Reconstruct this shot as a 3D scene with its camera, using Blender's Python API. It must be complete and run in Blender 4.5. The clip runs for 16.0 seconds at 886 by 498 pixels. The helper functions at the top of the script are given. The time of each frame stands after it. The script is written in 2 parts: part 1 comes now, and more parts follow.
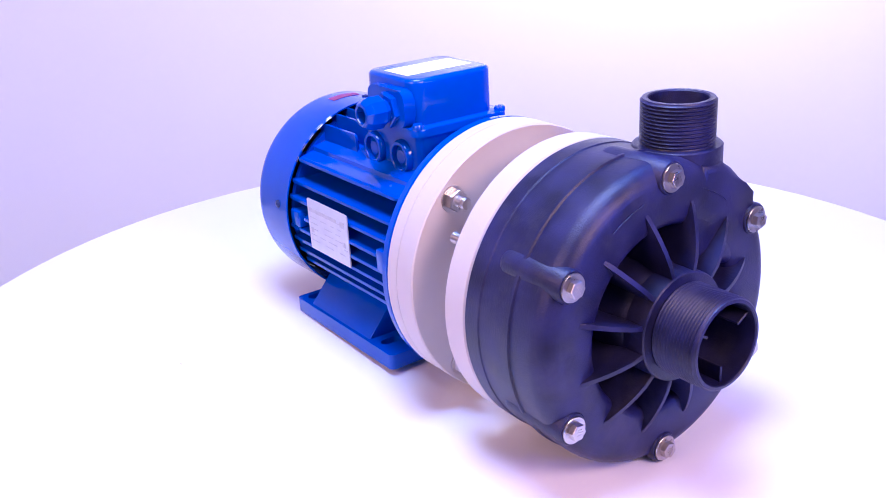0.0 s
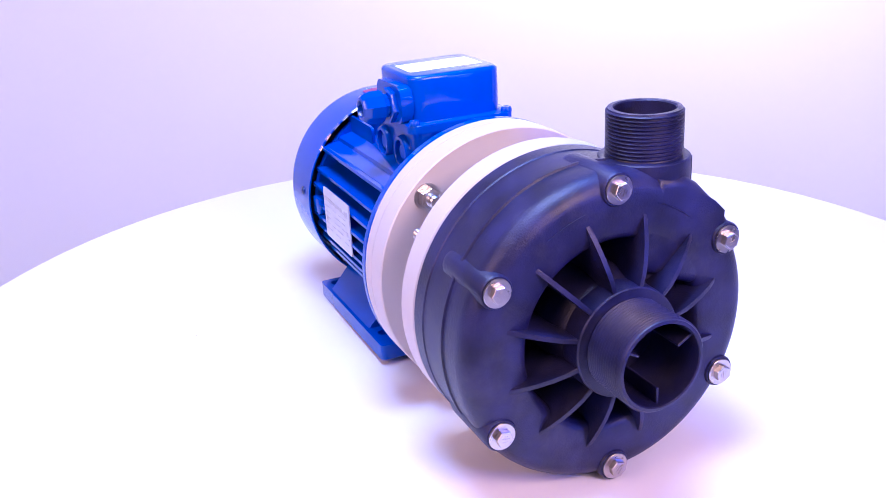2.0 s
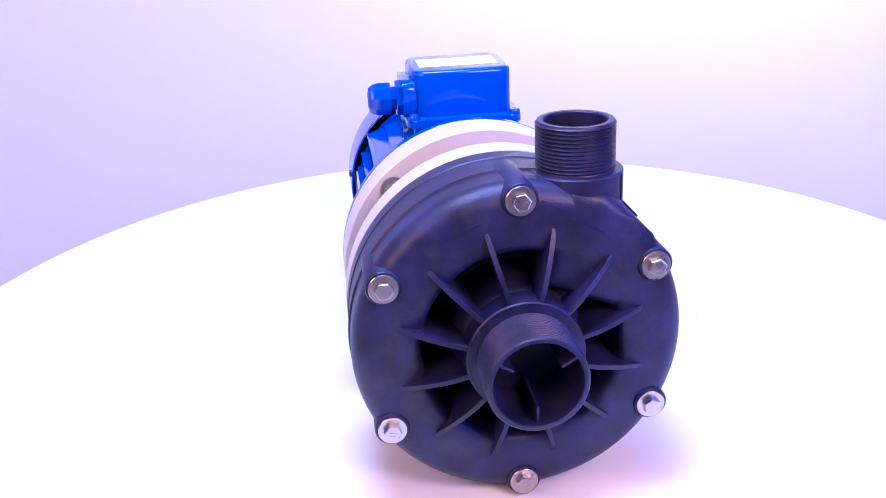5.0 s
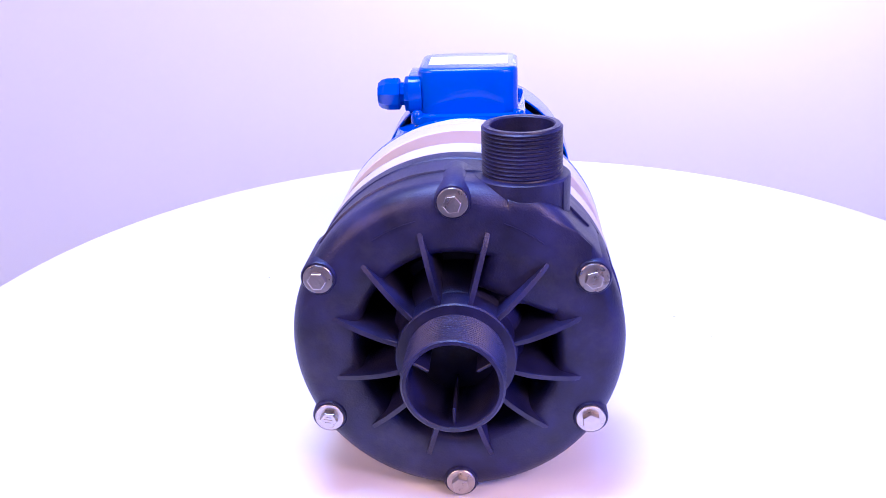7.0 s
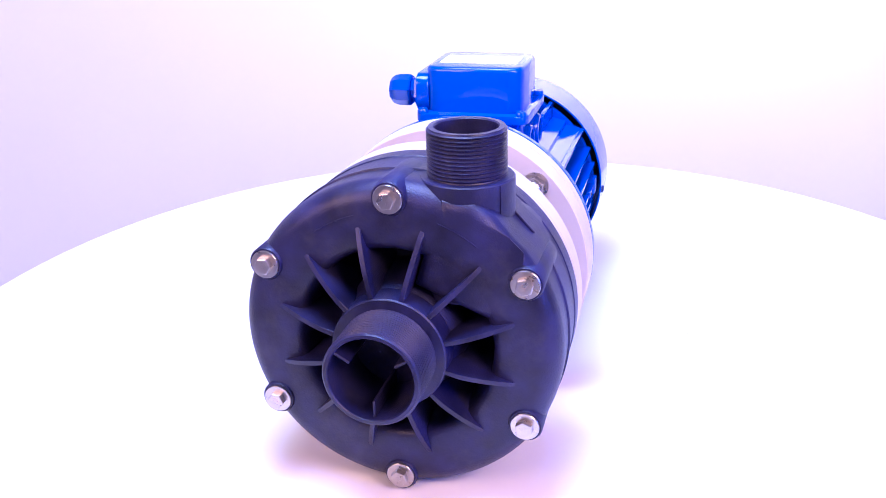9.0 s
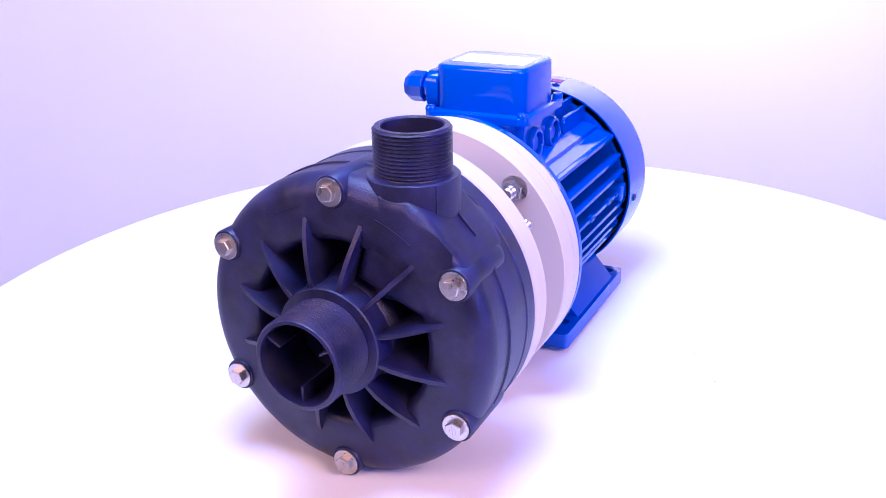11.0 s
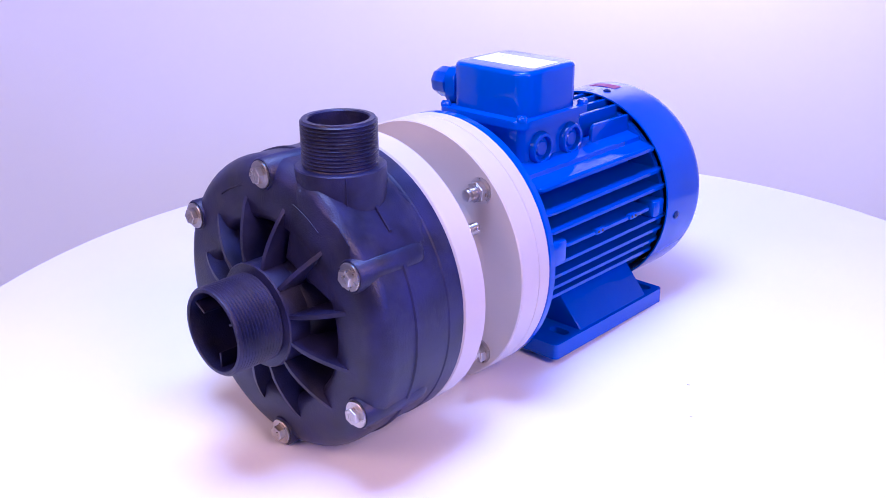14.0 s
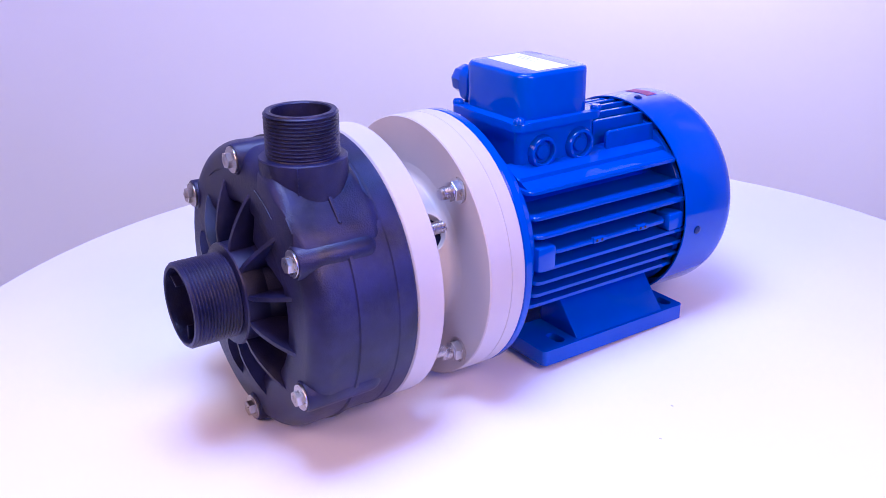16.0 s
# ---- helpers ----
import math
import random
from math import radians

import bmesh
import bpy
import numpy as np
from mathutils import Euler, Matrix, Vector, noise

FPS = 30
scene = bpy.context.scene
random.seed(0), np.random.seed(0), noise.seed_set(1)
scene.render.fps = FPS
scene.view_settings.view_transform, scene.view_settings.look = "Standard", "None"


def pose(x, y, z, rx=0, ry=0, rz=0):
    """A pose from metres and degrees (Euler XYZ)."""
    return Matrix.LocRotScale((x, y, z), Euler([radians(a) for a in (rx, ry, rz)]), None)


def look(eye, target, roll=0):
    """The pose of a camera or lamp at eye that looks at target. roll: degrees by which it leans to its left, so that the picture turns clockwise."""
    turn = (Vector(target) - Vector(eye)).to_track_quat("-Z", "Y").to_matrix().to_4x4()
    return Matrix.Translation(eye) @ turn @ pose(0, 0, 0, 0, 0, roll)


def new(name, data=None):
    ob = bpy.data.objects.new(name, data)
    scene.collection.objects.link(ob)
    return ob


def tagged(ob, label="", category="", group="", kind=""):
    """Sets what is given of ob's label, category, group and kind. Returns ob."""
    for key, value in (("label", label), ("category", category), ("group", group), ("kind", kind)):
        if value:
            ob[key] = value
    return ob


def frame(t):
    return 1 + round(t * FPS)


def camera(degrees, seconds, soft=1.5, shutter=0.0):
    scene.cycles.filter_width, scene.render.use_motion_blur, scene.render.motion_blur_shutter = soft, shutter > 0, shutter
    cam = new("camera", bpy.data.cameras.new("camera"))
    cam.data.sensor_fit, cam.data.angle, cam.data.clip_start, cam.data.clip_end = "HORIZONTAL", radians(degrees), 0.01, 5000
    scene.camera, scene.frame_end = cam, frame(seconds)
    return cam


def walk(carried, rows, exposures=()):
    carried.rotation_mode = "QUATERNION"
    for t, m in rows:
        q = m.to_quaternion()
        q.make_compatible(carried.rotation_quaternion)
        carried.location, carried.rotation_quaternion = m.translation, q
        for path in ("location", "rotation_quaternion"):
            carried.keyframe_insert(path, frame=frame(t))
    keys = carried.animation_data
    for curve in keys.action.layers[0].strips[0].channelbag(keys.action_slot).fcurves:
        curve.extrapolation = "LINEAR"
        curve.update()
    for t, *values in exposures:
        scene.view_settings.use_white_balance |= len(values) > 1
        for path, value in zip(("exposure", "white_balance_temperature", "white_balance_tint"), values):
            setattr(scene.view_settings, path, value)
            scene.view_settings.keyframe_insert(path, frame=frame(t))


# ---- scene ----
cam = camera(48.17, 16.0, soft=0.8)
EYE = (0.0, -0.7215, 0.3940)
AIM = (EYE[0] - 0.04361, EYE[1] + 0.91849, EYE[2] - 0.39304)
VIEW = look(EYE, AIM, -2.188)
walk(cam, [(0.0, VIEW), (16.0, VIEW)], [(0.0, 0.0, 5400, 40), (3.5, 0.05, 5400, 40), (7.5, 0.05, 5400, 40), (9.0, 0.3, 5400, 40), (11.5, 0.02, 5400, 40), (13.0, -0.13, 5400, 40), (16.0, -0.4, 5400, 40)])

# ---- light ----
world = bpy.data.worlds.new("studio_air")
scene.world = world
world.use_nodes = True
world.node_tree.nodes["Background"].inputs["Color"].default_value = (0.6, 0.5, 1.0, 1)
world.node_tree.nodes["Background"].inputs["Strength"].default_value = 0.05


def lamp(name, eye, target, sx, sy, watts, colour):
    data = bpy.data.lights.new(name, "AREA")
    data.shape, data.size, data.size_y = "RECTANGLE", sx, sy
    data.energy, data.color = watts, colour
    ob = new(name, data)
    ob.matrix_world = look(eye, target)
    return ob


lamp("panel_top", (-0.12, -0.12, 1.08), (-0.05, -0.05, 0.0), 0.5, 0.4, 10.5, (0.88, 0.97, 1.0))
lamp("strip_blue_over", (0.05, -0.08, 1.02), (0.0, -0.03, 0.0), 0.8, 0.16, 10.0, (0.08, 0.32, 1.0))
lamp("panel_warm", (0.6, -0.85, 0.8), (0.0, 0.0, 0.0), 0.45, 0.35, 11.5, (1.0, 0.66, 0.44))
lamp("panel_blue_front", (1.0, -0.75, 0.36), (0.0, 0.0, 0.12), 0.25, 0.2, 7.5, (0.08, 0.15, 1.0))
lamp("panel_rose_front", (-0.75, -0.75, 0.7), (0.0, -0.1, 0.0), 0.6, 0.45, 7.0, (1.0, 0.62, 0.42))
lamp("panel_backdrop", (0.3, 0.95, 0.7), (0.25, 1.5, 0.12), 0.3, 0.2, 10.0, (1.0, 1.0, 0.84))
lamp("strip_wall_left", (-0.7, 0.5, 0.8), (-0.9, 1.2, 0.0), 0.3, 0.3, 0.7, (1.0, 0.6, 0.75))
lamp("strip_wall_right", (0.9, 0.5, 0.8), (0.95, 1.2, 0.0), 0.3, 0.3, 0.2, (1.0, 0.65, 0.85))


# ---- materials ----
def material(name, colour, rough=0.5, metal=0.0, vary=0.08, scale=40.0, bump=0.0, bump_scale=600.0, coat=0.0, rough_vary=0.1, spec=0.5, dust=0.0):
    m = bpy.data.materials.new(name)
    m.use_nodes = True
    n, l = m.node_tree.nodes, m.node_tree.links
    bsdf = n["Principled BSDF"]
    tex = n.new("ShaderNodeTexCoord")
    big = n.new("ShaderNodeTexNoise")
    big.inputs["Scale"].default_value, big.inputs["Detail"].default_value = scale, 6
    l.new(tex.outputs["Object"], big.inputs["Vector"])
    ramp = n.new("ShaderNodeValToRGB")
    lo, hi = [max(0, c * (1 - vary)) for c in colour], [min(1, c * (1 + vary)) for c in colour]
    ramp.color_ramp.elements[0].position, ramp.color_ramp.elements[1].position = 0.3, 0.7
    ramp.color_ramp.elements[0].color, ramp.color_ramp.elements[1].color = (*lo, 1), (*hi, 1)
    l.new(big.outputs["Fac"], ramp.inputs["Fac"])
    l.new(ramp.outputs["Color"], bsdf.inputs["Base Color"])
    if dust:
        # scuffs and settled dust in uneven blotches
        blotch = n.new("ShaderNodeTexNoise")
        blotch.inputs["Scale"].default_value, blotch.inputs["Detail"].default_value, blotch.inputs["Roughness"].default_value = 42, 9, 0.72
        l.new(tex.outputs["Object"], blotch.inputs["Vector"])
        amount = n.new("ShaderNodeMapRange")
        amount.inputs["From Min"].default_value, amount.inputs["From Max"].default_value = 0.5, 0.72
        amount.inputs["To Max"].default_value = dust
        l.new(blotch.outputs["Fac"], amount.inputs["Value"])
        mix = n.new("ShaderNodeMixRGB")
        mix.inputs["Color2"].default_value = (0.075, 0.068, 0.075, 1)
        l.new(amount.outputs["Result"], mix.inputs["Fac"])
        l.new(ramp.outputs["Color"], mix.inputs["Color1"])
        l.new(mix.outputs["Color"], bsdf.inputs["Base Color"])
    fine = n.new("ShaderNodeTexNoise")
    fine.inputs["Scale"].default_value, fine.inputs["Detail"].default_value = bump_scale, 4
    l.new(tex.outputs["Object"], fine.inputs["Vector"])
    rr = n.new("ShaderNodeMapRange")
    rr.inputs["To Min"].default_value, rr.inputs["To Max"].default_value = max(0.02, rough - rough_vary), min(1, rough + rough_vary)
    l.new(big.outputs["Fac"], rr.inputs["Value"])
    l.new(rr.outputs["Result"], bsdf.inputs["Roughness"])
    bsdf.inputs["Metallic"].default_value = metal
    bsdf.inputs["Specular IOR Level"].default_value = spec
    bsdf.inputs["Coat Weight"].default_value = coat
    bsdf.inputs["Coat Roughness"].default_value = 0.12
    if bump:
        b = n.new("ShaderNodeBump")
        b.inputs["Strength"].default_value, b.inputs["Distance"].default_value = bump, 0.0005
        l.new(fine.outputs["Fac"], b.inputs["Height"])
        l.new(b.outputs["Normal"], bsdf.inputs["Normal"])
    return m


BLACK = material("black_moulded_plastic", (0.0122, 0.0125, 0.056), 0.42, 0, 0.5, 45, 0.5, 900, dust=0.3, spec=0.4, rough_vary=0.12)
BLUE = material("blue_gloss_paint", (0.0001, 0.068, 0.43), 0.1, 0, 0.06, 30, 0.05, 160, spec=0.4, rough_vary=0.03)
BLUE_PLASTIC = material("blue_gland_plastic", (0.0003, 0.06, 0.4), 0.14, 0, 0.05, 60, spec=0.55, rough_vary=0.04)
GREY = material("pale_grey_plastic", (0.56, 0.5, 0.47), 0.5, 0, 0.03, 25, 0.1, 500)
STEEL = material("zinc_plated_steel", (0.52, 0.48, 0.46), 0.3, 1, 0.08, 150, 0.03, 700)
TIN = material("satin_nameplate_metal", (0.62, 0.62, 0.66), 0.45, 0.6, 0.06, 120)
PAPER = material("white_paper_label", (0.85, 0.85, 0.84), 0.6, 0, 0.02, 90)
INK = material("grey_print", (0.5, 0.5, 0.53), 0.6, 0, 0.1, 300)
NAVY = material("dark_blue_paint", (0.0003, 0.02, 0.12), 0.3, 0, 0.1, 80)
RED = material("red_sticker", (0.26, 0.03, 0.13), 0.5, 0, 0.1, 150)
DARK = material("black_rubber", (0.012, 0.012, 0.014), 0.7, 0, 0.2, 60)
TABLE = material("white_turntable_laminate", (0.82, 0.81, 0.81), 0.6, 0, 0.012, 9, 0.05, 300, spec=0.3)
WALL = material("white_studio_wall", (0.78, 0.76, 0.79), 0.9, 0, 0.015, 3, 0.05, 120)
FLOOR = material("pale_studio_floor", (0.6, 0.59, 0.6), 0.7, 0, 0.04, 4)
# grey of the added, unseen shell; its value sets bounce fill and reflections
DIM = material("grey_unseen_shell", (0.2, 0.19, 0.21), 0.85, 0, 0.05, 3)
DUST = material("grey_dust", (0.55, 0.52, 0.5), 0.9, 0, 0.1, 300)


# ---- mesh helpers ----
def link(name, bm, mat, parent=None, label="", smooth=35):
    me = bpy.data.meshes.new(name)
    bmesh.ops.recalc_face_normals(bm, faces=bm.faces)
    bm.to_mesh(me)
    bm.free()
    me.materials.append(mat)
    if smooth:
        me.shade_smooth()
        me.set_sharp_from_angle(angle=radians(smooth))
    ob = new(name, me)
    ob.parent = parent
    if label:
        tagged(ob, label)
    return ob


def part(name, bm, mat, parent, label="", smooth=35):
    return link(name, bm, mat, parent, label, smooth)


def lathe(bm, profile, m=None, seg=96, closed=True):
    """Turns a profile of (radius, along) round the local z axis; m places it."""
    m = m or Matrix()
    rings = []
    for r, a in profile:
        if r < 1e-6:
            rings.append([bm.verts.new(m @ Vector((0, 0, a)))])
        else:
            rings.append([bm.verts.new(m @ Vector((r * math.cos(2 * math.pi * i / seg), r * math.sin(2 * math.pi * i / seg), a))) for i in range(seg)])
    pairs = list(zip(rings, rings[1:]))
    if closed:
        pairs.append((rings[-1], rings[0]))
    for p, q in pairs:
        for i in range(seg):
            j = (i + 1) % seg
            if len(p) == 1 and len(q) == 1:
                continue
            if len(p) == 1:
                bm.faces.new((p[0], q[i], q[j]))
            elif len(q) == 1:
                bm.faces.new((p[i], p[j], q[0]))
            else:
                bm.faces.new((p[i], p[j], q[j], q[i]))
    return bm


def block(bm, x0, x1, y0, y1, z0, z1, bevel=0.0, seg=2, m=None):
    got = bmesh.ops.create_cube(bm, size=1)
    vs = got["verts"]
    t = Matrix.Translation(((x0 + x1) / 2, (y0 + y1) / 2, (z0 + z1) / 2)) @ Matrix.Diagonal((x1 - x0, y1 - y0, z1 - z0, 1))
    bmesh.ops.transform(bm, matrix=(m or Matrix()) @ t, verts=vs)
    if bevel:
        es = list({e for v in vs for e in v.link_edges})
        bmesh.ops.bevel(bm, geom=es, offset=bevel, segments=seg, affect="EDGES", profile=0.5)
    return bm


def prism(bm, outline, depth, m=None, bevel=0.0, seg=2, both=False):
    """An outline in local x, y raised along local z by depth."""
    m = m or Matrix()
    lo = [bm.verts.new(m @ Vector((x, y, 0))) for x, y in outline]
    hi = [bm.verts.new(m @ Vector((x, y, depth))) for x, y in outline]
    n = len(lo)
    fs = [bm.faces.new(lo[::-1]), bm.faces.new(hi)]
    for i in range(n):
        fs.append(bm.faces.new((lo[i], lo[(i + 1) % n], hi[(i + 1) % n], hi[i])))
    if bevel:
        bmesh.ops.bevel(bm, geom=list(fs[1].edges) + (list(fs[0].edges) if both else []), offset=bevel, segments=seg, affect="EDGES", profile=0.5)
    return bm


def rounded(x0, x1, y0, y1, r, n=6):
    pts = []
    for cx, cy, a in ((x1 - r, y1 - r, 0), (x0 + r, y1 - r, 90), (x0 + r, y0 + r, 180), (x1 - r, y0 + r, 270)):
        for i in range(n + 1):
            b = radians(a + 90 * i / n)
            pts.append((cx + r * math.cos(b), cy + r * math.sin(b)))
    return pts


def ngon(r, n, turn=0.0):
    return [(r * math.cos(2 * math.pi * i / n + turn), r * math.sin(2 * math.pi * i / n + turn)) for i in range(n)]


def plate_with_holes(bm, outline, holes, depth):
    """A flat plate on z = 0 with openings right through it."""
    rim = []
    for loop in [outline] + holes:
        vs = [bm.verts.new((x, y, 0)) for x, y in loop]
        rim += [bm.edges.new((vs[i], vs[(i + 1) % len(vs)])) for i in range(len(vs))]
    bmesh.ops.triangle_fill(bm, edges=rim, use_beauty=True)
    got = bmesh.ops.extrude_face_region(bm, geom=list(bm.faces), use_keep_orig=True)
    bmesh.ops.translate(bm, vec=(0, 0, depth), verts=[v for v in got["geom"] if isinstance(v, bmesh.types.BMVert)])
    return bm


H = 0.0915                      # height of the shaft over the underside of the feet
ALONG = Matrix.Translation((0, 0, H)) @ Matrix.Rotation(radians(-90), 4, "X")   # local z runs along +y, on the shaft


def on_shaft(a, r, y):
    """A place round the shaft: angle in degrees from +x, radius, and y along the shaft."""
    return Vector((r * math.cos(radians(a)), y, H + r * math.sin(radians(a))))


def towards(a, r, y):
    """At that place, with local z pointing outwards and local y along the shaft."""
    z = Vector((math.cos(radians(a)), 0, math.sin(radians(a))))
    yy = Vector((0, 1, 0))
    x = yy.cross(z)
    m = Matrix((x, yy, z)).transposed().to_4x4()
    return Matrix.Translation(on_shaft(a, r, y)) @ m


FRONT = Matrix.Rotation(radians(90), 4, "X")   # local z points along -y

# ---- studio ----
ROOM = 1.5


def curved_wall(a0, a1, n=72):
    """A standing shell of wall between two angles round the turntable."""
    bm = bmesh.new()
    cols = []
    for i in range(n + 1):
        b = radians(a0 + (a1 - a0) * i / n)
        cols.append([bm.verts.new((r * math.cos(b), r * math.sin(b), z)) for r, z in ((ROOM, -0.9), (ROOM, 1.7), (ROOM + 0.05, 1.7), (ROOM + 0.05, -0.9))])
    for p, q in zip(cols, cols[1:]):
        for k in range(4):
            bm.faces.new((p[k], q[k], q[(k + 1) % 4], p[(k + 1) % 4]))
    bm.faces.new(cols[0])
    bm.faces.new(cols[-1][::-1])
    return bm


tagged(link("wall_back", curved_wall(0, 180), WALL), "smooth white curved studio wall behind the turntable", "wall", kind="structure")
# added out of view: closes the room and keeps reflections dark
tagged(link("unseen_wall_front", curved_wall(180.2, 359.8), DIM), "unseen plain grey wall, added to limit bounce and darken reflections", "wall", kind="structure")
bm = bmesh.new()
lathe(bm, [(0, -0.95), (ROOM + 0.05, -0.95), (ROOM + 0.05, -0.9), (0, -0.9)], seg=64, closed=False)
tagged(link("floor", bm, FLOOR), "pale plain studio floor under the turntable", "floor", kind="structure")
bm = bmesh.new()
lathe(bm, [(0, 1.7), (ROOM + 0.05, 1.7), (ROOM + 0.05, 1.75), (0, 1.75)], seg=64, closed=False)
# unseen lid over the room, grey to hold back bounced light
tagged(link("ceiling", bm, DIM), "unseen plain grey ceiling, added to limit bounced light", "ceiling", kind="structure")

turntable = tagged(new("turntable"), "large round white turntable slowly turning under the pump", "turntable")
turntable.location = (0, 0, -0.9)
DISC = 0.4885
bm = bmesh.new()
prof = [(0, 0.9)] + [(DISC - 0.004 + 0.004 * math.sin(radians(a)), 0.896 + 0.004 * math.cos(radians(a))) for a in range(0, 91, 15)]
prof += [(DISC, 0.878), (DISC - 0.002, 0.876), (0, 0.876)]
lathe(bm, prof, seg=192, closed=False)
part("tabletop", bm, TABLE, turntable, "white smooth round top")
bm = bmesh.new()
lathe(bm, [(0, 0.0), (0.25, 0.0), (0.25, 0.03), (0.09, 0.05), (0.09, 0.8755), (0, 0.8755)], seg=48, closed=False)
part("pedestal", bm, FLOOR, turntable)
for x, y, r in ((-0.2132, 0.1315, 0.0009), (0.1586, 0.0475, 0.0009), (0.1829, 0.0104, 0.0008)):
    bm = bmesh.new()
    bmesh.ops.create_icosphere(bm, subdivisions=2, radius=r, matrix=Matrix.Translation((x, y, 0.9001)) @ Matrix.Rotation(x * 20, 4, "Z") @ Matrix.Diagonal((1.5, 0.8, 0.4, 1)))
    part("dust_speck", bm, DUST, turntable, "tiny grey dust speck")

# ---- pump ----
pump = tagged(new("pump"), "blue electric motor pump with black plastic casing and pale grey rings", "pump")

# casing
casing_profile = [(0.0, -0.125), (0.1, -0.125), (0.1013, -0.1264), (0.1014, -0.139), (0.1007, -0.14), (0.101, -0.1661), (0.1024, -0.1668), (0.1024, -0.1691), (0.1012, -0.1699), (0.1018, -0.187)]
for i in range(1, 10):
    a = radians(10 * i)
    casing_profile.append((0.0888 + 0.013 * math.cos(a), -0.187 - 0.0143 * math.sin(a)))
casing_profile += [(0.075, -0.2018), (0.0665, -0.2016), (0.0635, -0.2006), (0.0612, -0.198), (0.0598, -0.192), (0.0579, -0.154), (0.0555, -0.15), (0.0488, -0.15), (0.048, -0.1585), (0.0472, -0.1595), (0.0418, -0.1605), (0.0405, -0.187), (0.036, -0.2), (0.0325, -0.204), (0.0, -0.204)]
bm = bmesh.new()
lathe(bm, casing_profile, ALONG, 160, closed=False)
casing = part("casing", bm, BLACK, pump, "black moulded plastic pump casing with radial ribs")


def thread(r, y0, y1, pitch=0.00231, depth=0.0011):
    out = []
    y = y0
    while y + pitch <= y1 + 1e-6:
        out += [(r - depth, y), (r - depth * 0.9, y + pitch * 0.12), (r, y + pitch * 0.45), (r, y + pitch * 0.62), (r - depth * 0.9, y + pitch * 0.92)]
        y += pitch
    out.append((r - depth, y1))
    return out


bm = bmesh.new()
prof = [(0.0362, -0.2), (0.0362, -0.2085), (0.0358, -0.2148), (0.035, -0.2158), (0.0295, -0.2158)]
prof += [(r, -a) for r, a in thread(0.0298, 0.216, 0.2484)]
prof += [(0.0284, -0.2492), (0.0265, -0.2495), (0.0259, -0.2487), (0.025, -0.185), (0.0, -0.183)]
lathe(bm, prof, ALONG, 128, closed=False)
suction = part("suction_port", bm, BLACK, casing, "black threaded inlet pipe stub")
for a in (30, 150, 270):
    bm = bmesh.new()
    block(bm, -0.0092, 0.002, -0.0495, 0.0, -0.0009, 0.0009, 0.0004, 1)
    m = Matrix.Translation(on_shaft(a, 0.0248, -0.196)) @ Matrix.Rotation(radians(-a), 4, "Y")
    bmesh.ops.transform(bm, matrix=m, verts=bm.verts)
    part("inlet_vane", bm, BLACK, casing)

for k in range(12):
    a = 15 + 30 * k
    bm = bmesh.new()
    outline = [(0.033, 0.142), (0.033, 0.2142), (0.036, 0.2148), (0.044, 0.2142), (0.052, 0.2124), (0.060, 0.2098), (0.068, 0.2064), (0.0735, 0.2036), (0.0770, 0.2016), (0.0770, 0.1985), (0.0628, 0.1985), (0.057, 0.142)]
    prism(bm, outline, 0.0030, Matrix.Translation((0, 0, -0.0015)), 0.0009, 2)
    # local x outwards, local y forwards
    u = Vector((math.cos(radians(a)), 0, math.sin(radians(a))))
    v = Vector((0, -1, 0))
    m = Matrix.Translation((0, 0, H)) @ Matrix((u, v, u.cross(v))).transposed().to_4x4()
    bmesh.ops.transform(bm, matrix=m, verts=bm.verts)
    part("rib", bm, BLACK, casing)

BOLT_R = 0.0931
for k in range(6):
    a = 30 + 60 * k
    at = Matrix.Translation(on_shaft(a, BOLT_R, 0))
    bm = bmesh.new()
    back = -0.155
    prof = [(0.0, -0.2028), (0.0099, -0.2028), (0.0107, -0.2016), (0.0104, back)] + [(0.0104 * math.cos(radians(b)), back + 0.011 * math.sin(radians(b))) for b in range(15, 91, 15)]
    lathe(bm, prof, at @ Matrix.Rotation(radians(-90), 4, "X"), 32, closed=False)
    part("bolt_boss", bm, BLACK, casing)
    bm = bmesh.new()
    lathe(bm, [(0.0, 0.0), (0.0088, 0.0), (0.009, 0.0004), (0.0089, 0.0012), (0.0086, 0.0015), (0.0, 0.0015)], at @ Matrix.Translation((0, -0.2027, 0)) @ FRONT, 36, closed=False)
    bolt = part("bolt", bm, STEEL, casing, "zinc-plated hex bolt with a round washer")
    bm = bmesh.new()
    prism(bm, ngon(0.0056, 6, 0.3 + 0.9 * k), 0.0042, at @ Matrix.Translation((0, -0.2041, 0)) @ FRONT, 0.0006, 2)
    head = part("bolt_head", bm, STEEL, bolt, smooth=20)
    for dz, half in ((0.0016, 0.0019), (-0.0004, 0.0026), (-0.0021, 0.0014)):
        bm = bmesh.new()
        block(bm, -half, half, dz - 0.0004, dz + 0.0004, 0.0, 0.0004, 0.0, 1, at @ Matrix.Translation((0, -0.2082, 0)) @ FRONT @ Matrix.Rotation(0.3 + 0.9 * k, 4, "Z"))
        part("stamped_mark", bm, STEEL, head)
    if k != 1:
        bm = bmesh.new()
        lathe(bm, [(0.0, -0.106)] + [(r, y - 0.104) for r, y in thread(0.0042, 0.0, 0.0125, 0.00125, 0.0005)] + [(0.003, -0.0905), (0.0, -0.09)], at @ Matrix.Rotation(radians(-90), 4, "X"), 24, closed=False)
        part("bolt_tip", bm, STEEL, bolt)

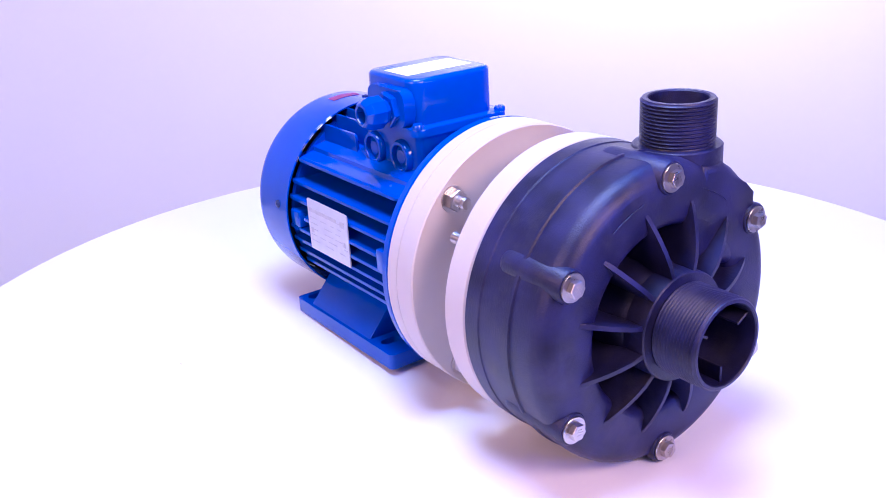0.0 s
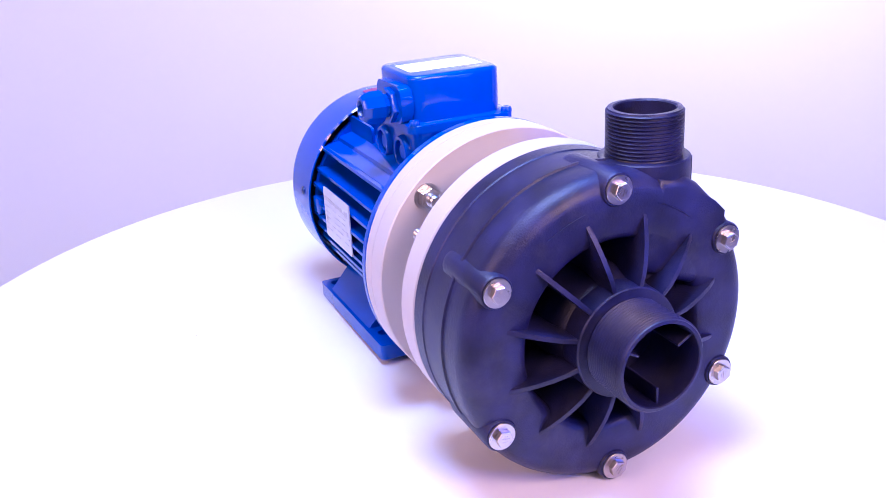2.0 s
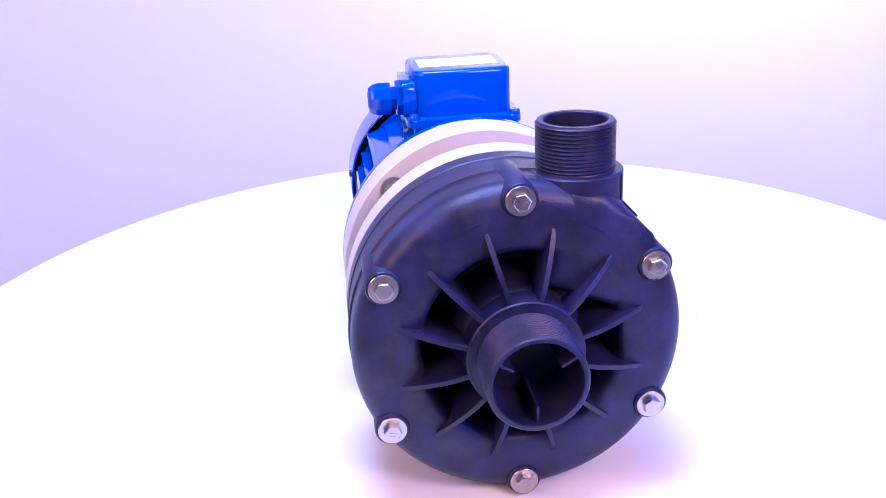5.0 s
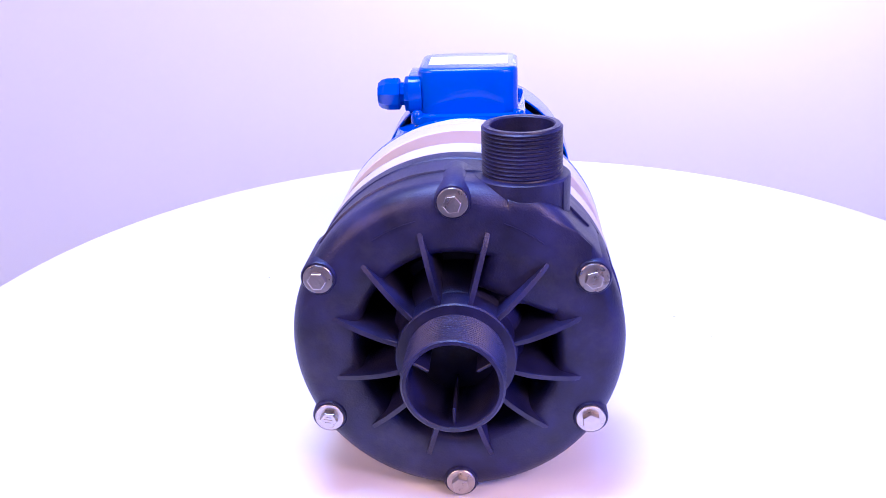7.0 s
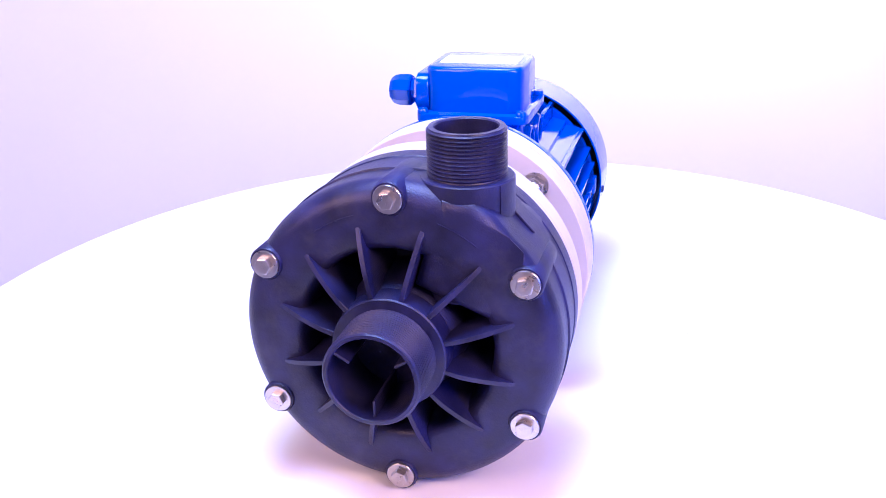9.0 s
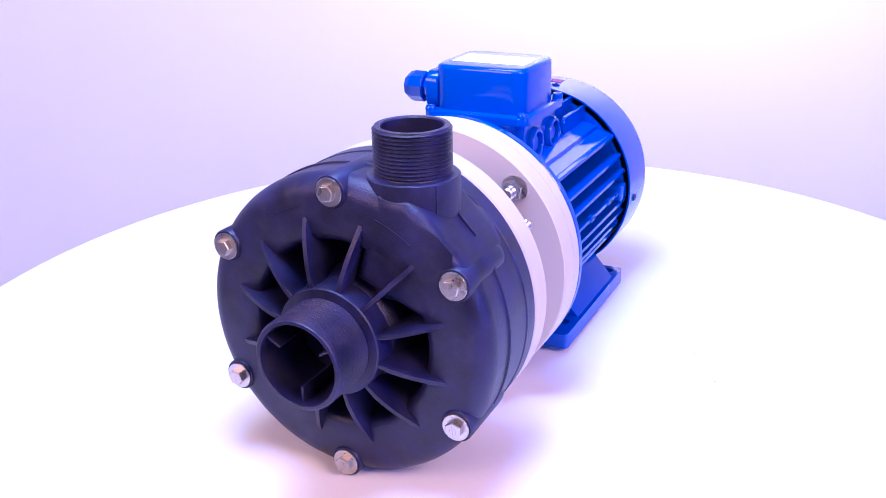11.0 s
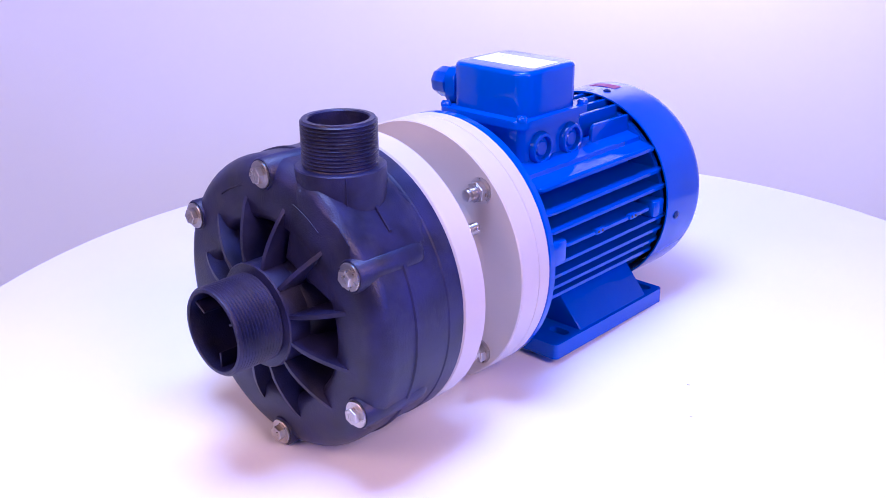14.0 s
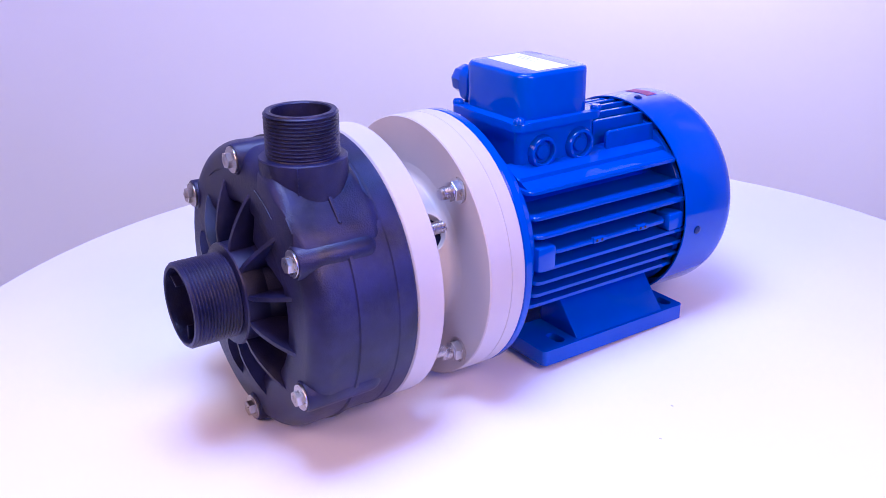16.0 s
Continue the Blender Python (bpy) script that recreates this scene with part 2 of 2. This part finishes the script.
# fine raised mould lines on the face
for a0, a1, r in ((105, 124, 0.0842), (52, 70, 0.0846)):
    bm = bmesh.new()
    rows = [[bm.verts.new(on_shaft(a0 + (a1 - a0) * k / 12, rr, y)) for k in range(13)] for rr, y in ((r - 0.0004, -0.2012), (r - 0.0002, -0.2021), (r + 0.0002, -0.2021), (r + 0.0004, -0.2012))]
    for p, q in zip(rows, rows[1:] + rows[:1]):
        for k in range(12):
            bm.faces.new((p[k], p[k + 1], q[k + 1], q[k]))
    part("mould_seam", bm, BLACK, casing)

# outlet
OX, OY = 0.0397, -0.171
up = Matrix.Translation((OX, OY, 0))
bm = bmesh.new()
prof = [(0.0282, 0.12), (0.0285, 0.1916), (0.0277, 0.1924), (0.0232, 0.1924)] + thread(0.0239, 0.1932, 0.221) + [(0.0226, 0.2217), (0.0196, 0.2218), (0.0188, 0.2209), (0.0182, 0.15), (0.0, 0.148)]
lathe(bm, prof, up, 128, closed=False)
outlet = part("discharge_port", bm, BLACK, casing, "black threaded outlet pipe standing upright")
bm = bmesh.new()
bulge = [(0.012, 0.13), (0.03, 0.186), (0.05, 0.184), (0.0612, 0.1765), (0.0712, 0.1648), (0.0792, 0.1568), (0.0858, 0.1475), (0.0865, 0.1395), (0.0815, 0.13), (0.06, 0.11)]
prism(bm, bulge, 0.0605, Matrix.Translation((0, -0.141, 0)) @ FRONT, 0.0075, 5, True)
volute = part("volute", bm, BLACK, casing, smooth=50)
bm = bmesh.new()
run = Vector((0.0792 - 0.0612, 0, 0.1568 - 0.1765))
block(bm, -0.0012, 0.0012, -0.0013, 0.0013, 0.0, run.length, 0.0003, 1, Matrix.Translation((0.0612, -0.168, 0.1765)) @ Matrix.Rotation(math.atan2(run.x, run.z), 4, "Y"))
part("mould_seam", bm, BLACK, volute)
bm = bmesh.new()
block(bm, -0.0004, 0.0004, -0.0006, 0.0005, 0.15, 0.1912, 0.0002, 1, Matrix.Translation((OX + 0.0285 * math.cos(radians(-35)), OY + 0.0285 * math.sin(radians(-35)), 0)) @ Matrix.Rotation(radians(55), 4, "Z"))
part("mould_seam", bm, BLACK, outlet)

# rings between casing and motor
bm = bmesh.new()
lathe(bm, [(0.0, -0.1249), (0.1, -0.1249), (0.1013, -0.1238), (0.1013, -0.105), (0.1003, -0.104), (0.0, -0.104)], ALONG, 128, closed=False)
part("front_ring", bm, GREY, pump, "thick pale grey plastic ring behind the casing")
bm = bmesh.new()
lathe(bm, [(0.0, -0.0652), (0.0994, -0.0652), (0.1003, -0.0643), (0.1003, -0.0472), (0.0998, -0.0469), (0.0998, -0.0465), (0.1003, -0.0462), (0.1003, -0.0355), (0.0994, -0.0345), (0.0, -0.0345)], ALONG, 128, closed=False)
rear_ring = part("rear_ring", bm, GREY, pump, "thick pale grey plastic ring against the motor flange")
def shell_with_windows(bm, profile, windows, radius, y0, n=180):
    """A lathed skin round the shaft with round openings left out of it."""
    rows = [[bm.verts.new(on_shaft(360 * i / n, r, y)) for i in range(n)] for r, y in profile]
    for k, (p, q) in enumerate(zip(rows, rows[1:])):
        r, y = (profile[k][0] + profile[k + 1][0]) / 2, (profile[k][1] + profile[k + 1][1]) / 2
        for i in range(n):
            mid = 360 * (i + 0.5) / n
            if any(math.hypot(radians(mid - w) * 0.057, y - y0) < radius for w in windows):
                continue
            bm.faces.new((p[i], p[(i + 1) % n], q[(i + 1) % n], q[i]))
    return bm


WINDOWS = (31.6, 148.4)
bm = bmesh.new()
flank = [(0.067, -0.0651), (0.0615, -0.0656), (0.0585, -0.0668), (0.0572, -0.0685)]
flank += [(0.057, -0.0685 - 0.001 * i) for i in range(1, 30)] + [(0.0574, -0.0995), (0.0592, -0.1022), (0.063, -0.1041)]
shell_with_windows(bm, flank, WINDOWS, 0.0152, -0.0828)
lantern = part("lantern", bm, GREY, pump, "pale grey hub joining the two rings")
bm = bmesh.new()
lathe(bm, [(0.0, -0.066), (0.046, -0.066), (0.046, -0.1035), (0.0, -0.1035)], ALONG, 48, closed=False)
part("seal_housing", bm, BLACK, pump, "black shaft seal housing inside the hub")


def window_rim(a0, y0, inner, outer, r0, r1, parent):
    """A collar round an opening in the hub."""
    bm = bmesh.new()
    n = 48
    rows = []
    for rad, rr in ((inner, r0), (inner, r1 - 0.0004), (inner + 0.0004, r1), (outer - 0.0008, r1 - 0.0002), (outer, r0)):
        rows.append([bm.verts.new(on_shaft(a0 + math.degrees(rad * math.cos(2 * math.pi * i / n) / 0.057), rr, y0 + rad * math.sin(2 * math.pi * i / n))) for i in range(n)])
    for p, q in zip(rows, rows[1:]):
        for i in range(n):
            bm.faces.new((p[i], p[(i + 1) % n], q[(i + 1) % n], q[i]))
    return part("window_rim", bm, GREY, parent)


for a in WINDOWS:
    window_rim(a, -0.0828, 0.0142, 0.0166, 0.052, 0.0581, lantern)
for a in (45, 135, 225, 315):
    at = Matrix.Translation(on_shaft(a, 0.0875, -0.0651)) @ FRONT
    bm = bmesh.new()
    prism(bm, ngon(0.0078, 6, 0.4), 0.007, at, 0.0008, 2)
    nut = part("nut", bm, STEEL, pump, "shiny steel hex nut on a threaded stud", smooth=20)
    bm = bmesh.new()
    lathe(bm, [(0.0, 0.0), (0.0095, 0.0), (0.0095, 0.0012), (0.0, 0.0012)], at, 32, closed=False)
    part("washer", bm, STEEL, nut)
    bm = bmesh.new()
    lathe(bm, [(0.0, 0.006), (0.0062, 0.006), (0.006, 0.0078), (0.0048, 0.0082)] + thread(0.0048, 0.0082, 0.0142, 0.00125, 0.0005) + [(0.0046, 0.0148), (0.0036, 0.016), (0.0, 0.0164)], at, 24, closed=False)
    part("stud_end", bm, STEEL, nut)

# ---- motor ----
motor = new("motor")
motor.parent = pump
bm = bmesh.new()
lathe(bm, [(0.0, -0.0344), (0.0992, -0.0344), (0.1003, -0.0334), (0.1003, -0.0285), (0.0988, -0.0272), (0.086, -0.0255), (0.082, -0.022), (0.079, -0.011), (0.077, -0.007), (0.066, -0.005), (0.0, -0.005)], ALONG, 128, closed=False)
part("motor_flange", bm, BLUE, motor)
bm = bmesh.new()
lathe(bm, [(0.0, -0.006), (0.054, -0.006), (0.054, 0.146), (0.0, 0.146)], ALONG, 96, closed=False)
stator = part("stator_frame", bm, BLUE, motor, "blue painted finned motor frame")

bm = bmesh.new()
lathe(bm, [(0.0, 0.1455), (0.0775, 0.1455), (0.079, 0.148), (0.0, 0.1498)], ALONG, 96, closed=False)
part("end_shield", bm, BLUE, motor)

for side in (1, -1):
    for k, dz in enumerate((0.0485, 0.0307, 0.0175, 0.004, -0.0078, -0.019, -0.0303, -0.0415)):
        reach = math.sqrt(0.0815 ** 2 - dz ** 2) + (0.004 if k == 0 else 0)
        front, back = (-0.007, 0.152 if k else 0.147) if k != 3 else (0.008, 0.126)
        inner = math.sqrt(max(0.053 ** 2 - dz ** 2, 0.02 ** 2)) - 0.004
        bm = bmesh.new()
        pts = rounded(inner - 0.006, reach, front, back, 0.0055, 5)
        prism(bm, pts, 0.0028, Matrix.Translation((0, 0, H + dz - 0.0014)), 0.0007, 1)
        if side < 0:
            bmesh.ops.transform(bm, matrix=Matrix.Diagonal((-1, 1, 1, 1)), verts=bm.verts)
        part("cooling_fin", bm, BLUE, stator)
    for x, y0, top in ((0.0395, 0.094, 0.073), (0.0275, 0.09, 0.0795), (0.0165, 0.09, 0.0825), (0.0055, 0.09, 0.084)):
        bm = bmesh.new()
        prism(bm, rounded(y0, 0.152, 0.0455, top, 0.005, 4), 0.0028, Matrix.Translation((side * x - 0.0014, 0, H)) @ Matrix(((0, 0, 1), (1, 0, 0), (0, 1, 0))).to_4x4(), 0.0006, 1)
        part("cooling_fin", bm, BLUE, stator)
    bm = bmesh.new()
    slope = [(0.03, 0.137), (0.0672, 0.1395), (0.0655, 0.1418), (0.0535, 0.1441), (0.0528, 0.1474), (0.0412, 0.1502), (0.038, 0.152), (0.03, 0.152)]
    prism(bm, slope, 0.155, Matrix.Translation((0, 0.151, 0)) @ FRONT, 0.0015, 2)
    if side < 0:
        bmesh.ops.transform(bm, matrix=Matrix.Diagonal((-1, 1, 1, 1)), verts=bm.verts)
    part("shoulder", bm, BLUE, stator)
    # lugs on the frame
    bm = bmesh.new()
    s0, s1 = (0.066, 0.0825) if side > 0 else (-0.0825, -0.066)
    block(bm, s0, s1, -0.008, 0.009, H - 0.008, H + 0.0105, 0.002)
    part("frame_lug", bm, BLUE, stator)
    bm = bmesh.new()
    block(bm, s0, s1, 0.128, 0.144, H - 0.006, H + 0.0085, 0.002)
    part("frame_lug", bm, BLUE, stator)

for y in (0.052, 0.098):
    bm = bmesh.new()
    block(bm, 0.078, 0.0826, y - 0.0055, y + 0.0055, H + 0.0022, H + 0.0068, 0.0008)
    rivet = part("rivet_pad", bm, BLUE, stator)
    for d in (-0.0025, 0.0025):
        bm = bmesh.new()
        lathe(bm, [(0.0, 0.0), (0.0012, 0.0), (0.001, 0.0005), (0.0, 0.0007)], Matrix.Translation((0.0825, y + d, H + 0.0045)) @ Matrix.Rotation(radians(90), 4, "Y"), 12, closed=False)
        part("rivet", bm, DARK, rivet)

# fan cover
bm = bmesh.new()
prof = [(0.0848, 0.1435), (0.0862, 0.1435), (0.0866, 0.188)]
for i in range(1, 10):
    b = radians(10 * i)
    prof.append((0.0636 + 0.023 * math.cos(b), 0.188 + 0.022 * math.sin(b)))
prof += [(0.0636, 0.2086), (0.074, 0.2052), (0.082, 0.197), (0.0848, 0.186)]
lathe(bm, prof, ALONG, 128)
cover = part("fan_cover", bm, BLUE, motor, "smooth rounded blue fan cover")
for r in (0.0585, 0.0515, 0.0445, 0.0375, 0.0305):
    bm = bmesh.new()
    lathe(bm, [(r - 0.0012, 0.2078), (r + 0.0012, 0.2078), (r + 0.0012, 0.2096), (r - 0.0012, 0.2096)], ALONG, 64)
    part("grille_ring", bm, BLUE, cover)
for a in (0, 90, 180, 270):
    bm = bmesh.new()
    block(bm, 0.02, 0.0645, -0.0022, 0.0022, 0.2072, 0.2082, 0.0, 1, ALONG @ Matrix.Rotation(radians(a), 4, "Z"))
    part("grille_spoke", bm, BLUE, cover)
bm = bmesh.new()
lathe(bm, [(0.0, 0.2076), (0.024, 0.2076), (0.024, 0.2098), (0.0, 0.2098)], ALONG, 48, closed=False)
part("grille_hub", bm, BLUE, cover)
bm = bmesh.new()
lathe(bm, [(0.0, 0.15), (0.02, 0.15), (0.022, 0.163), (0.08, 0.163), (0.0805, 0.1645), (0.08, 0.166), (0.0, 0.166)], ALONG, 64, closed=False)
fan = part("fan", bm, DARK, motor, "black plastic cooling fan inside the cover")
for k in range(8):
    bm = bmesh.new()
    block(bm, 0.03, 0.078, -0.001, 0.001, 0.1655, 0.19, 0.0, 1, ALONG @ Matrix.Rotation(radians(45 * k + 12), 4, "Z"))
    part("fan_blade", bm, DARK, fan)
for a in (-6.5, 83.5, 173.5, 263.5):
    bm = bmesh.new()
    lathe(bm, [(0.0, 0.0), (0.0034, 0.0), (0.0032, 0.0014), (0.0012, 0.002), (0.0, 0.0012)], towards(a, 0.0860, 0.158), 20, closed=False)
    part("screw", bm, NAVY, cover)


def wrap(name, mat, a0, a1, y0, y1, r, thick, parent, label=""):
    """A thin sheet bent round the shaft."""
    bm = bmesh.new()
    n = 10
    g = [[[bm.verts.new(on_shaft(a0 + (a1 - a0) * i / n, rr, y)) for y in (y0, y1)] for i in range(n + 1)] for rr in (r, r + thick)]
    for i in range(n):
        bm.faces.new((g[1][i][0], g[1][i + 1][0], g[1][i + 1][1], g[1][i][1]))
        for j in (0, 1):
            bm.faces.new((g[0][i][j], g[0][i + 1][j], g[1][i + 1][j], g[1][i][j]))
    return part(name, bm, mat, parent, label)


wrap("sticker", RED, 83, 101, 0.168, 0.179, 0.0866, 0.0002, cover, "small red sticker")

# steel strips imitating a dashed lamp highlight on the chamfered lip of the cover
for a, w in ((113.5, 4.2), (120.6, 4.4), (127.8, 4.6), (135.2, 4.4), (143.6, 3.2)):
    bm = bmesh.new()
    steps = [a + w * k / 4 for k in range(5)]
    rows = [[bm.verts.new(on_shaft(b, r, y)) for b in steps] for r, y in ((0.0851, 0.1431), (0.08635, 0.14425), (0.0857, 0.1445))]
    for p, q in zip(rows, rows[1:] + rows[:1]):
        for k in range(4):
            bm.faces.new((p[k], p[k + 1], q[k + 1], q[k]))
    part("lip_glint", bm, STEEL, cover, "small steel strip standing in for a lamp highlight on the cover lip")

# feet
for side in (1, -1):
    flip = Matrix.Diagonal((side, 1, 1, 1))
    bm = bmesh.new()
    plate_with_holes(bm, rounded(0.03, 0.079, 0.0043, 0.157, 0.004, 3), [rounded(0.055, 0.0725, y - 0.0045, y + 0.0045, 0.0044, 5) for y in (0.028, 0.147)], 0.0125)
    bmesh.ops.transform(bm, matrix=flip, verts=bm.verts)
    foot = part("foot", bm, BLUE, motor, "blue cast foot plate with a slotted hole at each end")
    bm = bmesh.new()
    web = [(0.03, 0.012), (0.0765, 0.012), (0.074, 0.0145), (0.05, 0.043), (0.03, 0.05)]
    prism(bm, web, 0.094, Matrix.Translation((0, 0.040 + 0.094, 0)) @ Matrix.Rotation(radians(90), 4, "X"), 0.001, 2)
    bmesh.ops.transform(bm, matrix=flip, verts=bm.verts)
    part("foot_web", bm, BLUE, foot)

# terminal box
bm = bmesh.new()
prism(bm, rounded(-0.0388, 0.0388, 0.006, 0.083, 0.006), 0.047, Matrix.Translation((0, 0, 0.133)))
pedestal = part("box_pedestal", bm, BLUE, motor)
for side in (1, -1):
    for y in (0.0285, 0.066):
        bm = bmesh.new()
        m = Matrix.Translation((side * 0.0386, y, 0.1595)) @ Matrix.Rotation(radians(90 * side), 4, "Y")
        lathe(bm, [(0.0, 0.0006), (0.0088, 0.0006), (0.0092, 0.0042), (0.0098, 0.0048), (0.0118, 0.0046), (0.0128, 0.003), (0.0135, 0.0), (0.0135, -0.003), (0.0, -0.003)], m, 40, closed=False)
        knock = part("knockout", bm, BLUE, pedestal)
        bm = bmesh.new()
        lathe(bm, [(0.0, 0.0026), (0.0052, 0.0026), (0.006, 0.0018), (0.0062, -0.002), (0.0, -0.002)], m, 28, closed=False)
        part("knockout_plug", bm, BLUE, knock)
bm = bmesh.new()
prism(bm, rounded(-0.0438, 0.0438, 0.001, 0.088, 0.009), 0.0062, Matrix.Translation((0, 0, 0.1785)), 0.0012, 2)
terminal_box = part("terminal_box", bm, BLUE, motor, "square blue terminal box with rounded edges")
bm = bmesh.new()
prism(bm, rounded(-0.0382, 0.0382, 0.0105, 0.0785, 0.0115, 3), 0.0351, Matrix.Translation((0, 0, 0.1842)), 0.0035, 4)
lid = part("lid", bm, BLUE, terminal_box)
for x, y in ((-0.0385, 0.0065), (0.0385, 0.0065), (-0.0385, 0.0828), (0.0385, 0.0828)):
    bm = bmesh.new()
    lathe(bm, [(0.0, 0.0), (0.0043, 0.0), (0.0043, 0.0022), (0.0034, 0.0038), (0.0016, 0.0038), (0.0012, 0.0028), (0.0, 0.0028)], Matrix.Translation((x, y, 0.1843)), 20, closed=False)
    part("screw", bm, BLUE, terminal_box)
bm = bmesh.new()
prism(bm, rounded(-0.0305, 0.0305, 0.0285, 0.0603, 0.001, 2), 0.0003, Matrix.Translation((0, 0, 0.2192)))
label = part("paper_label", bm, PAPER, lid, "white paper label with unreadable print")
for k, (x0, x1) in enumerate(((-0.02, 0.0), (-0.022, -0.004), (-0.02, 0.004))):
    bm = bmesh.new()
    block(bm, x0, x1, 0.0555 - 0.0035 * k, 0.0565 - 0.0035 * k, 0.2194, 0.21965)
    part("print_line", bm, INK, label)
# gland on the side of the box
bm = bmesh.new()
prism(bm, rounded(0.0125, 0.062, 0.1835, 0.2125, 0.009), 0.01, Matrix.Translation((-0.0455, 0, 0)) @ Matrix(((0, 0, 1), (1, 0, 0), (0, 1, 0))).to_4x4(), 0.0015, 2)
gland_plate = part("gland_face", bm, BLUE, terminal_box)
GL = Matrix.Translation((-0.0445, 0.0315, 0.1965)) @ Matrix.Rotation(radians(-90), 4, "Y")
bm = bmesh.new()
prism(bm, ngon(0.0135, 6, 0.3), 0.0055, GL, 0.0007, 1)
gland = part("cable_gland", bm, BLUE_PLASTIC, terminal_box, "blue plastic cable gland with no cable in it", smooth=20)
bm = bmesh.new()
lathe(bm, [(0.0, 0.005), (0.009, 0.005), (0.009, 0.0085), (0.0115, 0.009), (0.0124, 0.0102), (0.0124, 0.019), (0.0112, 0.0235), (0.009, 0.0262), (0.0068, 0.0267), (0.0062, 0.0258), (0.0058, 0.016), (0.0, 0.016)], GL, 9, closed=False)
part("gland_nut", bm, BLUE_PLASTIC, gland, smooth=30)

# nameplate
bm = bmesh.new()
prism(bm, rounded(0.049, 0.112, 0.0735, 0.117, 0.0015, 2), 0.001, Matrix.Translation((-0.0818, 0, 0)) @ Matrix(((0, 0, 1), (1, 0, 0), (0, 1, 0))).to_4x4())
plate = part("nameplate", bm, TIN, motor, "silver metal nameplate with small unreadable print")
for y0, y1, z0, z1 in ((0.066, 0.1095, 0.1065, 0.1095), (0.0535, 0.0605, 0.1045, 0.1095), (0.1045, 0.1085, 0.0885, 0.0925), (0.0545, 0.0585, 0.0885, 0.0925)):
    bm = bmesh.new()
    block(bm, -0.0821, -0.0816, y0, y1, z0, z1)
    part("print_block", bm, INK, plate)
rnd = random.Random(4)
for k in range(1, 7):
    z = 0.1115 - 0.005 * k
    y = 0.109
    while y > 0.055:
        w = rnd.uniform(0.004, 0.014)
        bm = bmesh.new()
        block(bm, -0.0821, -0.0816, max(y - w, 0.0515), y, z - 0.00035, z + 0.00035)
        part("print_line", bm, INK, plate)
        y -= w + rnd.uniform(0.004, 0.012)


def motions():
    """The turntable and the pump on it turn at an even pace."""
    turns = [(0, 37.90), (1, 32.33), (2, 26.63), (3, 20.88), (4, 15.14), (5, 9.45), (6, 3.80), (7, -1.79), (8, -7.37), (9, -12.94), (10, -18.55), (11, -24.22), (12, -29.96), (13, -35.78), (14, -41.65), (15, -47.54), (16, -53.38)]
    rows_pump, rows_table = [], []
    for t, a in turns:
        spin = Matrix.Rotation(radians(a), 4, "Z")
        rows_pump.append((t, spin @ Matrix.Translation((-0.0125, 0, 0.0060)) @ Matrix.Rotation(radians(-2.02), 4, "X")))
        rows_table.append((t, Matrix.Translation((0, 0, -0.9)) @ spin))
    walk(pump, rows_pump)
    walk(turntable, rows_table)


motions()
